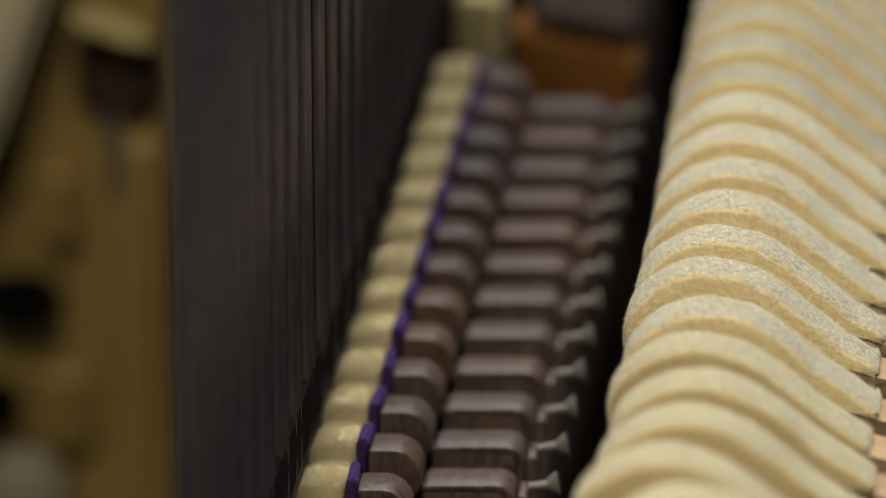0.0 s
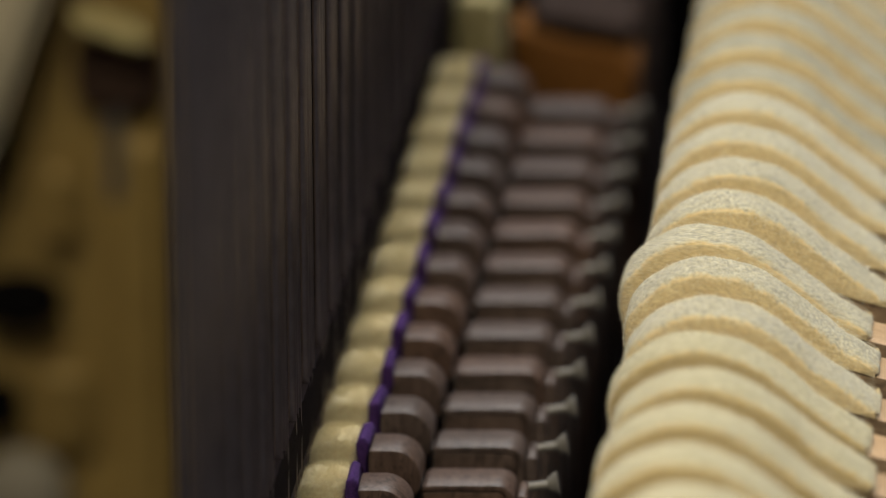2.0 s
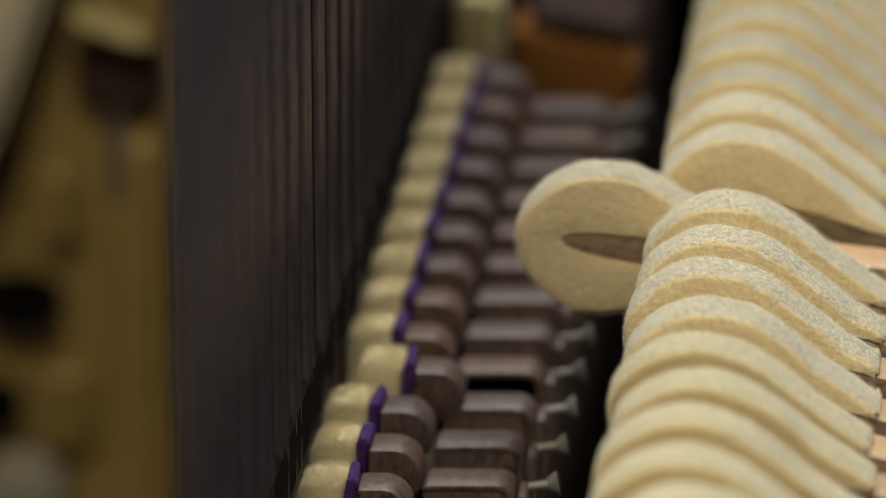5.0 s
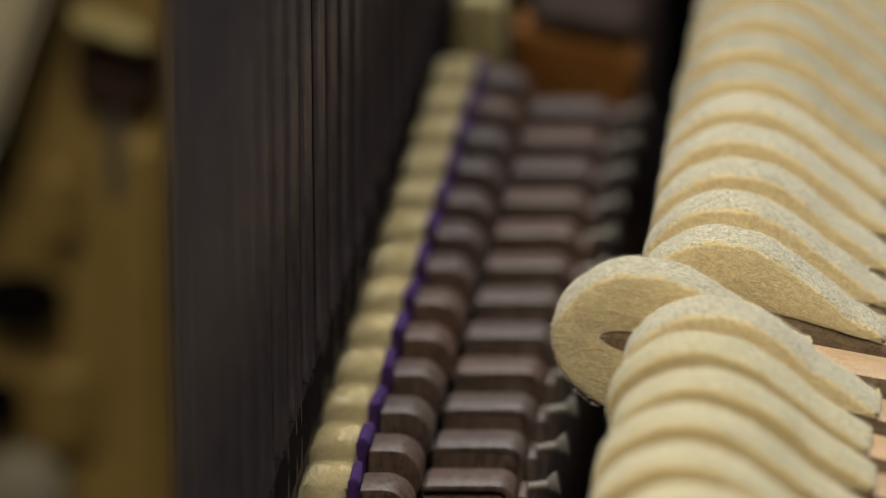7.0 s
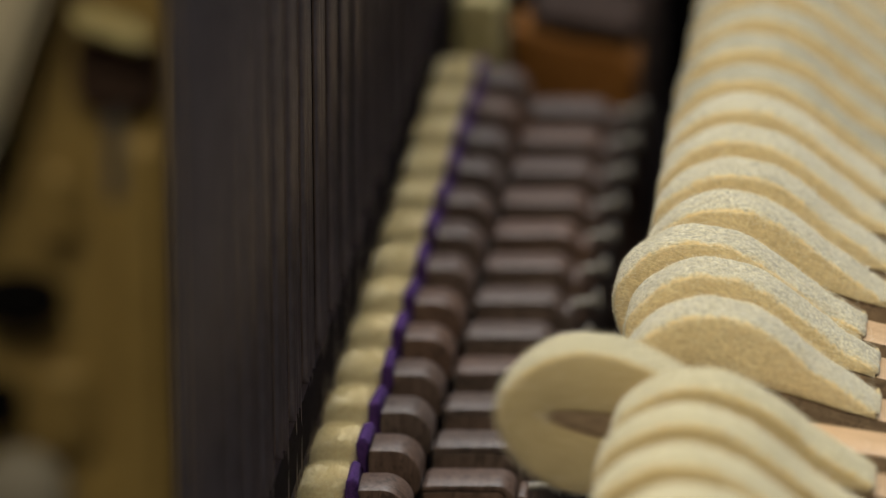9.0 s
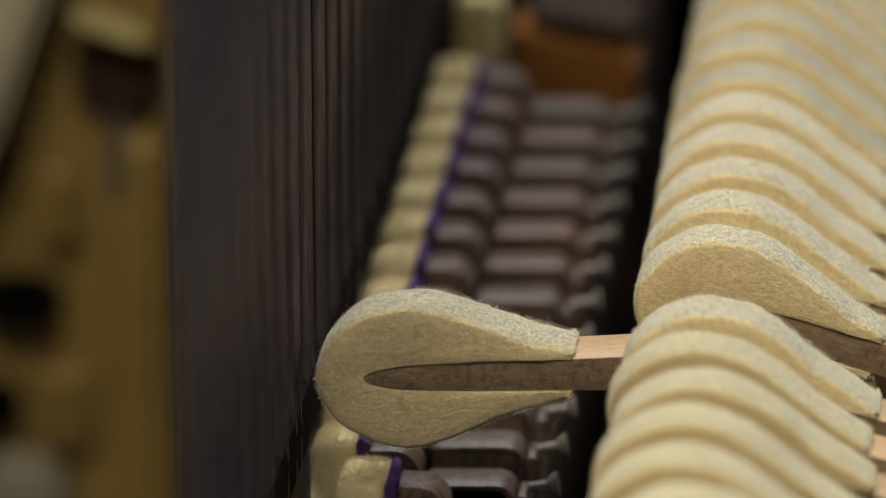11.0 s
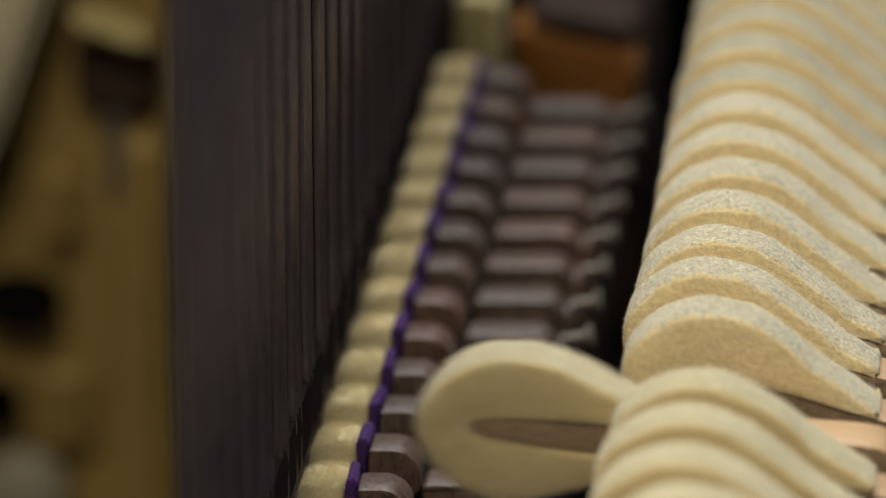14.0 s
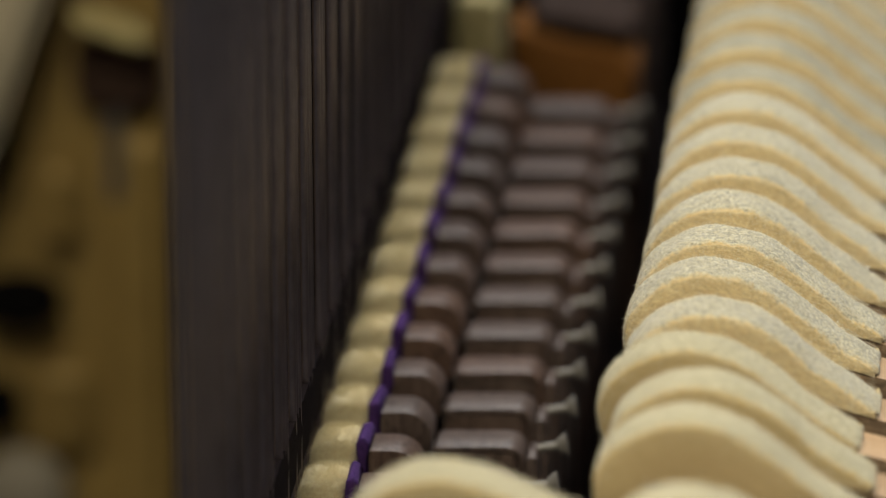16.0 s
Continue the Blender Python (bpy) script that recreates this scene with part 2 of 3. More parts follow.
# ---- the setting: case and rails ----
def setting():
    # Keybed and end wall are coloured near-black in place of deep shade.
    floor = part("keybed", box(-200, 500, -900, 1100, -420, -400), BLACK)
    tagged(floor, "keybed board deep below the action, blackened to stand in for shade", "keybed", kind="structure")
    board = part("wall_soundboard", box(-170, -160, -60, 1100, -400, 330), SPRUCE)
    tagged(board, "spruce soundboard standing behind the strings", "soundboard", kind="structure")
    end = part("wall_case_end", box(-170, 400, 560, 585, -400, 20), BLACK)
    for ob in (floor, board, end):
        ob.location.z = 1.0
    tagged(end, "end wall of the piano case, blackened to stand in for shade", "case wall", kind="structure")


# ---- strings ----
def strings():
    first, rnd = None, random.Random(8)
    for i in range(-32, 8):
        for k in (-1, 0, 1):
            d = -i * STEP - 3.5 + k * (2.45 if i < 3 else 3.4)
            m = Matrix.Translation(along(d + rnd.uniform(-0.5, 0.5), -22.8 + rnd.uniform(-0.12, 0.12), 0))
            if first is None:
                first = part("piano_string", rod((0, 0, -400), (0, 0, 122), 0.64, 12), STRING)
                smooth(first, 60)
                tagged(first, "dark aged wire string stretched upright before the plate", "string", "strings of the piano")
                first.matrix_basis = m
            else:
                copy_thing(first, m)
    bar = part("pressure_bar", slab([(-27, 118), (-19, 118), (-18, 124), (-20, 130), (-27, 130)], -130, 470, 1), STEEL)
    bar.location.z = 1.0
    tagged(bar, "steel pressure bar holding the tops of the strings", "bar")
    # Dark strip added for the shaded band above the damper felts.
    pad = part("string_braid", slab([(-24.6, -37.0), (-22.22, -37.0), (-22.06, -30.5), (-22.22, -26.5), (-24.6, -26.5)], -110, 460, 0.5), STRIP_SHADE)
    pad.location.z = 1.0
    tagged(pad, "dark strip standing in for the shade across the strings", "braid")


# ---- hammers ----
RADIUS, REACH, CANT = 137.5, 57.0, radians(2.5)
PIVOT = (35.1, -157.1)
REST = 20.6
UPPER = [(39.8, 2.9), (40.4, 3.3), (39.6, 4.0), (37.0, 4.9), (33.5, 5.9), (29.5, 7.3), (24.7, 9.3), (19.5, 11.2), (14.0, 11.95), (8.5, 11.0), (4.0, 8.15), (1.0, 4.2), (-0.2, 0.0)]
LOWER = [(1.0, -4.4), (4.0, -8.5), (8.5, -11.5), (14.0, -12.5), (19.5, -11.6), (24.7, -9.4)] + [(x, -z) for x, z in UPPER[5::-1]]
INNER = [(40.0, 2.75), (30.0, 2.65), (20.0, 2.45), (13.0, 2.05), (9.4, 1.35), (8.0, 0.7), (7.6, 0.0)]


def mirrored(pts):
    return list(pts) + [(x, -z) for x, z in pts[-2::-1]]


def head(x, z):
    """From the head's own measures (from the nose, along the core) to the hammer's, whose origin is its pivot."""
    u = x - 14.0
    return 14.0 + u * math.cos(CANT) - z * math.sin(CANT) - REACH, u * math.sin(CANT) + z * math.cos(CANT) + RADIUS


def felt_mesh(seed):
    n, width, rings = 96, 9.2, 5
    outer, inner = spline(UPPER + LOWER, n), spline(mirrored(INNER), n)
    bm = bmesh.new()
    normals = []
    for k in range(n + 1):
        e = outer[min(k + 1, n)] - outer[max(k - 1, 0)]
        normals.append(Vector((-e.y, e.x)).normalized() * -1)
    sections = [(-0.5, 1.0), (-0.482, 0.66), (-0.44, 0.36), (-0.36, 0.14), (-0.22, 0.0), (0.0, -0.06), (0.22, 0.0), (0.36, 0.14), (0.44, 0.36), (0.482, 0.66), (0.5, 1.0)]
    grid = []
    for w, inset in sections:
        line = []
        for k in range(n + 1):
            q = outer[k] - normals[k] * inset
            bumpy = noise.noise(Vector((q.x * 0.16 + seed, w * 3, q.y * 0.16))) * 0.5 + noise.noise(Vector((q.x * 0.6 + seed, w * 6, q.y * 0.6))) * 0.2
            q = q + normals[k] * bumpy
            x, z = head(q.x, q.y)
            line.append(bm.verts.new(at_row(x, w * width, z)))
        grid.append(line)
    for s, (a, b) in enumerate(zip(grid, grid[1:])):
        for k in range(n):
            f = bm.faces.new((a[k], a[k + 1], b[k + 1], b[k]))
            f.material_index = 1 if s in (0, 9) else 0
    columns = {-1: [], 1: []}
    for line, w, sg in ((grid[0], -0.5, -1), (grid[-1], 0.5, 1)):
        prev = line
        for r in range(1, rings + 1):
            u = r / rings
            cur = []
            for k in range(n + 1):
                a = outer[k] + normals[k] * -1.0
                q = a.lerp(inner[k], u)
                out = 0.32 * math.sin(u * math.pi) * min(1, (40 - q.x) / 8 + 0.15) + 0.16 * noise.noise(Vector((q.x * 0.3 + seed, 5 + sg, q.y * 0.3)))
                x, z = head(q.x, q.y)
                cur.append(bm.verts.new(at_row(x, w * width + sg * out, z)))
            for k in range(n):
                f = bm.faces.new((prev[k], prev[k + 1], cur[k + 1], cur[k]))
                f.material_index = 1
            prev = cur
            columns[sg].append(cur)
        if sg < 0:
            first_inner = prev
    for k in range(n):
        bm.faces.new((first_inner[k], first_inner[k + 1], prev[k + 1], prev[k])).material_index = 1
    for k in (0, n):
        loop = [line[k] for line in grid] + [c[k] for c in columns[1]] + [c[k] for c in reversed(columns[-1])]
        bmesh.ops.triangulate(bm, faces=[bm.faces.new(loop)])
    bmesh.ops.recalc_face_normals(bm, faces=bm.faces)
    return bm, outer, normals


def fuzz_mesh(outer, normals, count, seed):
    rnd = random.Random(seed)
    verts, faces = [], []
    n = len(outer) - 1
    for _ in range(count):
        u = rnd.random() * n
        k = int(u)
        t = u - k
        p, nn = outer[k].lerp(outer[k + 1], t), normals[k]
        w = rnd.uniform(-0.49, 0.49)
        x, z = head(p.x - nn.x * 0.15, p.y - nn.y * 0.15)
        base = Vector((x, w * 9.2, z))
        out = Vector((nn.x, w * 1.2, nn.y))
        if rnd.random() < 0.3:
            deep = rnd.uniform(0.6, 8.5)
            q = p - nn * deep
            if q.x < 8.5 or abs(q.y) > 3.4:
                x, z = head(q.x, q.y)
                base = Vector((x, -4.72, z))
                out = Vector((0.0, -0.25, 0.0))
        way = (out * rnd.uniform(0.1, 0.8) + Vector((rnd.gauss(0, 1), rnd.gauss(0, 1), rnd.gauss(0, 1))) * 0.75).normalized()
        length = rnd.uniform(0.15, 0.45) * (1.8 if rnd.random() < 0.06 else 1) * (0.35 if p.x > 36 else 1)
        bend = Vector((rnd.gauss(0, 1), rnd.gauss(0, 1), rnd.gauss(0, 1))) * 0.35 * length
        side = way.cross(Vector((0.3, 1, 0.2))).normalized() * rnd.uniform(0.018, 0.042)
        mid = base + way * length * 0.55 + bend * 0.3
        tip = base + way * length + bend
        i = len(verts)
        for q in (base - side, base + side, mid + side * 0.8, mid - side * 0.8, tip):
            verts.append(at_row(q.x, q.y, q.z))
        faces += [(i, i + 1, i + 2, i + 3), (i + 3, i + 2, i + 4)]
    bm = bmesh.new()
    vs = [bm.verts.new(v) for v in verts]
    for f in faces:
        bm.faces.new([vs[k] for k in f])
    return bm


def moulding_mesh():
    top = [(66.0, 3.6), (55.0, 3.25)] + INNER
    pts = [(q.x, q.y) for q in spline(mirrored(top), 44)]
    pts += [(69.9, -3.4), (71.8, -2.4), (72.6, -0.8), (72.6, 0.8), (71.8, 2.4), (69.9, 3.4)]
    return slab([head(*p) for p in pts], -4.35, 4.35, 0.3)


def build_hammer(seed, skin, side, hairs=14000):
    ham = new("piano_hammer")
    bm, outer, normals = felt_mesh(seed)
    felt = smooth(part("felt", bm, [skin, side], ham, "thick cream pressed-wool felt"), 60)
    fuzz = part("wool_fuzz", fuzz_mesh(outer, normals, hairs, int(seed * 10)), FELT_HAIR, felt)
    fuzz["kind"] = "stuff"
    core = smooth(part("moulding", moulding_mesh(), [CORE, MAPLE, SHANK_LIT_TOP], ham, "pale brown wooden core with rounded tail"), 35)
    # Upward faces get the golden tone as painted warm light; sides stay brown.
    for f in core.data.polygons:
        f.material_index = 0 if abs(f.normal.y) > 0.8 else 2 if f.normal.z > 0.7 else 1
    sx, sz = head(63.0, -2.0)
    smooth(part("shank", rod((sx, 0, sz), (9.0, 0, 12.0), 2.9, 14), SHANK_LIT_TOP, ham, "round golden maple shank"), 50)
    butt = [(-6, -6), (10, -7), (15, 0), (15, 16), (11, 24), (4, 24), (-4, 12), (-7, 3)]
    smooth(part("butt", slab(butt, -4.5, 4.5, 0.6), MAPLE, ham, "maple hammer butt"), 35)
    tagged(ham, "piano hammer with cream felt head on wooden moulding", "piano hammer", "row of piano hammers")
    return ham


def hammer_place(i, angle):
    """The pose of hammer i, turned back from the strings by that many degrees."""
    p = along(-i * STEP - 4.6, PIVOT[0] + 0.1 * i, PIVOT[1] + 0.12 * i + LIFT.get(i, 1.1))
    return Matrix.Translation(p) @ pose(0, 0, 0, 0, angle, 0)


LIFT = {-7: 1.0, -6: 0.7, -5: 0.7, -4: 0.7, -3: 0.4, -2: 0.3, -1: 0.2, 0: 0.6, 1: 0.0, 2: 0.3, 3: 0.7, 4: 1.1, 5: 1.2, 6: 1.6}
HAMMERS = {}


def hammers():
    kinds = [build_hammer(s, FELT_SKIN, FELT_SIDE) for s in (0.0, 7.3, 15.1)] + [build_hammer(s, FELT_SKIN_CLEAN, FELT_SIDE_CLEAN) for s in (23.9, 31.7, 40.2)]
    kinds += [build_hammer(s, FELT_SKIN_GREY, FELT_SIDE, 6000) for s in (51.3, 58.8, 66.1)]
    rnd = random.Random(4)
    for n, i in enumerate(list(range(-26, 9))):
        m = hammer_place(i, REST + max(0.0, 0.15 * i) + rnd.uniform(-0.12, 0.12))
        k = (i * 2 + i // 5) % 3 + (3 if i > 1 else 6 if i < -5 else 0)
        if kinds[k].get("used"):
            HAMMERS[i] = copy_thing(kinds[k], m)
        else:
            kinds[k]["used"] = 1
            kinds[k].matrix_basis = m
            HAMMERS[i] = kinds[k]


# ---- dampers ----
D_PIVOT = (-2.0, -128.0)
DAMPERS, FLANGES = {}, {}


def fluff_mesh(line, d0, d1, count, seed):
    """Loose wool standing off the top and the cut face of a damper felt."""
    rnd = random.Random(seed)
    bm = bmesh.new()
    for _ in range(count):
        k = rnd.randrange(len(line) - 1)
        t = rnd.random()
        x, z = (line[k][n] * (1 - t) + line[k + 1][n] * t for n in (0, 1))
        d = rnd.uniform(d0 + 0.3, d1 - 0.3)
        if rnd.random() < 0.18:
            d = d0 + 0.1
            x, z = x + (line[-1][0] * 0.3 + line[0][0] * 0.7 - x) * rnd.random() * 0.7, z - rnd.random() ** 2 * 6.0
        way = Vector((rnd.gauss(-0.15, 0.8), rnd.gauss(-0.4, 0.8), rnd.gauss(0.6, 0.7))).normalized() * rnd.uniform(0.3, 0.9)
        side = way.cross(Vector((0.2, 1, 0.3))).normalized() * rnd.uniform(0.02, 0.04)
        bend = Vector((rnd.gauss(0, 0.15), rnd.gauss(0, 0.15), rnd.gauss(0, 0.15)))
        b = Vector((x, d, z))
        q = [b - side, b + side, b + way * 0.5 + bend + side * 0.8, b + way * 0.5 + bend - side * 0.8, b + way]
        v = [bm.verts.new(at_row(*p)) for p in q]
        bm.faces.new(v[:4])
        bm.faces.new((v[3], v[2], v[4]))
    return bm


def build_damper(seed):
    dam = new("damper")

    def loc(pts):
        return [(x - D_PIVOT[0], z - D_PIVOT[1]) for x, z in pts]
    felt = spline([(-14.6, -38.4), (-15.0, -37.5), (-16.4, -37.15), (-17.8, -37.3), (-19.3, -37.2), (-20.9, -37.6), (-21.9, -38.9), (-22.2, -42.0), (-22.2, -50.0), (-22.2, -58.0)], 36)
    felt = [(q.x, q.y) for q in felt] + [(-18.4, -58.4), (-14.6, -58.0), (-14.6, -52.0), (-14.6, -47.0), (-14.6, -42.0)]
    pad_ob = smooth(part("felt_pad", loaf(loc(felt), -7.7, 1.0, 2.4, 0.45, seed), DAMPER_FELT, dam, "soft yellowish cream damper felt"), 60)
    fluff = part("wool_fuzz", fluff_mesh(loc(felt[:30]), -7.4, 0.7, 5200, int(seed) + 1), DAMPER_HAIR, pad_ob)
    fluff["kind"] = "stuff"
    strip = [(-14.5, -60), (-13.1, -60), (-13.1, -52), (-13.1, -45), (-12.9, -41.0), (-12.7, -38.3), (-12.9, -37.1), (-13.7, -36.7), (-14.4, -37.1), (-14.7, -38.4), (-14.6, -44), (-14.5, -50)]
    strip = [(q.x, q.y) for q in spline(strip, 33)]
    smooth(part("purple_felt", slab(loc(strip), -7.3, 0.1, 0.7, 0.6, seed=seed + 3, steps=4), PURPLE, dam, "wavy purple felt backing layer"), 60)
    wood = [(-12.9, -50.0), (-9.0, -47.4), (-5.2, -46.6), (-4.6, -45.5)] + arc(-9.4, -43.6, 4.9, 2, 84, 9) + [(-12.6, -38.75), (-12.9, -39.1)]
    smooth(part("head_block", slab(loc(wood), -6.6, 0, 0.35), DARKWOOD, dam, "brown wooden damper head"), 30)
    pad = [(-12.4, -60), (-9.4, -60), (-9.4, -50.4), (-10.0, -50.0), (-11.0, -50.4), (-12.4, -51.5)]
    smooth(part("lever_pad", slab(loc(pad), -6.2, -0.4, 0.5), CREAM, dam, "small cream cloth pad"), 50)
    o = D_PIVOT
    smooth(part("wire", rod((-8 - o[0], -3.3, -60 - o[1]), (0, -3.3, 0), 0.8, 8), STEEL, dam), 50)
    tagged(dam, "damper of brown wood with cream and purple felt", "damper", "row of dampers")
    return dam


def build_flange():
    """The fixed wooden frame behind a damper head; its lever tongue sinks when the damper lifts."""
    fl = new("damper_flange")

    def loc(pts):
        return [(x - D_PIVOT[0], z - D_PIVOT[1]) for x, z in pts]
    rim = [(-4.3, -46.1), (-4.3, -45.5), (-3.6, -45.0)] + arc(7.3, -48.3, 3.3, 90, 0, 8)
    rim += [(10.6, -100.0), (9.4, -100.0)] + arc(7.3, -48.3, 2.15, 0, 90, 8)
    smooth(part("rim", slab(loc(rim), -6.6, 0, 0.3), DARKWOOD, fl, "brown wooden frame with rounded corner"), 30)
    tongue = [(-4.2, -100.0), (9.25, -100.0)] + arc(7.3, -48.3, 2.0, 0, 90, 7) + [(-4.2, -46.25)]
    smooth(part("tongue", slab(loc(tongue), -6.45, -1.0, 0.25), DARKWOOD, fl, "brown wooden lever tongue"), 30)
    # Thin black back added so the opening looks shaded when the tongue sinks.
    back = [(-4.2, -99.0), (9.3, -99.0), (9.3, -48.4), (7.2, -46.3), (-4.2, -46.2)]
    part("back", slab(loc(back), -0.8, -0.1, 0.1), BLACK, fl, "black back added for the shade inside the frame")
    cheek = [(10.7, -100), (12.7, -100), (12.9, -50)] + arc(11.6, -48.3, 1.2, 0, 120, 4) + [(10.7, -48.5)]
    smooth(part("cheek", slab(loc(cheek), -6.2, -0.4, 0.25), DARKWOOD, fl), 30)
    o = D_PIVOT
    scr = smooth(part("screw", rod((12.5 - o[0], -3.3, -46.9 - o[1]), (16.2 - o[0], -3.3, -46.3 - o[1]), 0.75, 10), HORN, fl, "small pale grey set screw"), 50)
    smooth(part("screw_head", rod((15.6 - o[0], -3.3, -46.4 - o[1]), (17.3 - o[0], -3.3, -46.1 - o[1]), 1.1, 14, r2=2.1), HORN, scr), 50)
    tagged(fl, "brown wooden damper flange with pale set screw", "damper flange", "row of damper flanges")
    return fl


def damper_place(i, angle=0.0):
    p = along(-i * STEP, D_PIVOT[0], D_PIVOT[1] - 0.26 * i)
    return Matrix.Translation(p) @ pose(0, 0, 0, 0, angle, 0)


def dampers():
    kinds = [build_damper(s) for s in (0.0, 11.0, 27.0)]
    for n, i in enumerate(range(-12, 3)):
        m = damper_place(i)
        k = kinds[i % 3]
        if k.get("used"):
            DAMPERS[i] = copy_thing(k, m)
        else:
            k["used"] = 1
            k.matrix_basis = m
            DAMPERS[i] = k
    frame_thing = build_flange()
    for i in range(-12, 3):
        if i == -12:
            frame_thing.matrix_basis = damper_place(i)
            FLANGES[i] = frame_thing
        else:
            FLANGES[i] = copy_thing(frame_thing, damper_place(i))


# ---- rails, bracket at the end of the section, plate ----
def fittings():
    # Rails coloured near-black so the gap beside the hammers stays in shade.
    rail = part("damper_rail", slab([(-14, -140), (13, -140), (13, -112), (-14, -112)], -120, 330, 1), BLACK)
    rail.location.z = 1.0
    tagged(rail, "rail carrying the damper levers, blackened to stand in for shade", "rail")
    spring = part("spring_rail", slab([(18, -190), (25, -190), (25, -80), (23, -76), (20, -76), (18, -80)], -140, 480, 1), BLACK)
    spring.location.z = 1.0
    tagged(spring, "spring rail added to blacken the shaded gap between dampers and hammers", "rail")
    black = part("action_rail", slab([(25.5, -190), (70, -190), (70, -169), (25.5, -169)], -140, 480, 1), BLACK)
    black.location.z = 1.0
    tagged(black, "rail below the hammers, blackened to stand in for shade", "rail")


def lifted(ob, label, category, **more):
    ob.location.z = 1.0
    return tagged(ob, label, category, **more)


def far_end():
    """The bracket and the taller felt that close the section at its far end."""
    felt = part("end_damper", slab([(-21.0, -60), (-12.6, -60), (-12.4, -31.0), (-13.8, -28.8), (-19.5, -28.6), (-21.0, -30.2)], 181, 192, 1.4, 0.6), DIM_FELT)
    lifted(felt, "tall cream felt block at the end of the dampers", "damper felt")
    br = new("action_bracket")
    br.location.z = 1.0
    smooth(part("post", slab([(-10, -140), (5, -140), (6, -60), (13, -52), (13, -44), (10, -40.5), (1, -38.8), (-6, -36.5), (-10.5, -36)], 184, 196, 1.2), AMBER, br), 35)
    smooth(part("cap", slab([(-7, -35.6), (-1.5, -38.0), (12, -40.0), (12, -36.2), (1, -34.0), (-7, -33)], 186, 205, 0.8), WALNUT, br), 35)
    tagged(br, "orange-brown varnished wooden bracket closing the section", "bracket")
    for k in range(4):
        d = 212 + k * STEP
        blk = [(-8, -120), (11, -120)] + arc(8, -45 + k * 0.6, 3.3, 0, 90, 6) + [(-8, -41.7 + k * 0.6)]
        lifted(smooth(part("lever_block", slab(blk, d, d + 7, 0.4), DARKWOOD), 35), "brown wooden lever block beyond the bracket", "lever block", group="far lever blocks")


def plate():
    """Iron plate behind the strings, blackened as shade; its bronze-painted part shows beside the first string."""
    # Coloured black so the gaps between the strings read as shade.
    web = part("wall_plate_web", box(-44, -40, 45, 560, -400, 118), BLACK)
    lifted(web, "iron plate close behind the strings, blackened as shade in their gaps", "plate", kind="structure")

    def upright(name, x0, x1, z0, z1, y0, y1, mat, soft=1.5, tilt=0.0):
        bm = bmesh.new()
        bmesh.ops.create_cube(bm, size=1)
        bmesh.ops.scale(bm, vec=((x1 - x0) * MM, (y1 - y0) * MM, (z1 - z0) * MM), verts=bm.verts)
        bmesh.ops.bevel(bm, geom=bm.edges[:], offset=soft * MM, segments=3, affect="EDGES")
        ob = smooth(part(name, bm, mat), 35)
        ob.matrix_basis = Matrix.Translation(((x0 + x1) / 2 * MM, (y0 + y1) / 2 * MM, 1.0 + (z0 + z1) / 2 * MM)) @ pose(0, 0, 0, 0, tilt, 0)
        return ob

    iron = new("iron_plate")
    tagged(iron, "bronze-gold painted cast iron plate beside the strings", "iron plate")

    def fixed(ob, label=""):
        ob.parent = iron
        if label:
            ob["label"] = label
        return ob

    fixed(upright("strut", -150, -52, -400, 60, 255, 275, GOLD, 4))
    fixed(upright("rib", -71, -56, -330, -84, 245, 254.6, GOLD, 4))
    fixed(upright("boss", -84, -75, -112, -92, 248, 254.6, GOLD, 3))
    fixed(upright("boss", -86, -73, -160, -138, 249, 254.6, GOLD, 3))
    # Raised block; the shade of a recess is put into its dark colour.
    fixed(upright("recess", -75.5, -57, -82, -63, 249, 254.6, WALNUT, 3), "dark brown block standing in for a shaded recess in the plate")
    fixed(upright("pin", -68.6, -65.2, -99, -79, 243, 254.6, STEEL, 1.6), "dull grey steel pin")
    for x, z, r, wide in ((-88.0, -123.5, 5.2, 1.75), (-93.0, -91, 4.6, 1.0), (-93.0, -147.5, 4.6, 1.0)):
        bm = bmesh.new()
        bmesh.ops.create_cone(bm, cap_ends=True, segments=24, radius1=r * MM, radius2=r * 0.86 * MM, depth=8 * MM)
        bmesh.ops.scale(bm, vec=(wide, 1, 1), verts=bm.verts)
        bolt = smooth(part("bolt", bm, BLACK), 35)
        bolt.matrix_basis = Matrix.Translation((x * MM, 0.2505, 1.0 + z * MM)) @ pose(0, 0, 0, 90, 0, 0)
        fixed(bolt, "black iron bolt")
    bar = upright("cloth_strip", -76.0, -59.0, -61.6, -57.8, 240, 248.5, DIM_FELT, 1.8, 21)
    tagged(bar, "cream cloth strip laid across the plate", "cloth strip")
    edge = upright("edge_board", -104.0, -87.0, -112, -28, 236, 246, CREAM, 3, 20)
    tagged(edge, "pale wooden edge board leaning beside the plate", "edge board")
    knob = bmesh.new()
    bmesh.ops.create_uvsphere(knob, u_segments=24, v_segments=14, radius=10 * MM)
    bmesh.ops.scale(knob, vec=(1.0, 0.6, 1.1), verts=knob.verts)
    kn = smooth(part("cloth_bushing", knob, WHITE), 80)
    kn.matrix_basis = Matrix.Translation((-88.5 * MM, 0.2495, 1.0 - 168 * MM))
    tagged(kn, "round greyish white cloth bushing on the plate", "bushing")


setting()
strings()
hammers()
dampers()
fittings()
far_end()
plate()


def swing(i, rows):
    """Rows for hammer i from times and degrees back from the strings."""
    return [(t, hammer_place(i, a)) for t, a in rows] + ([(16.0, hammer_place(i, rows[-1][1]))] if rows[-1][0] < 16 else [])


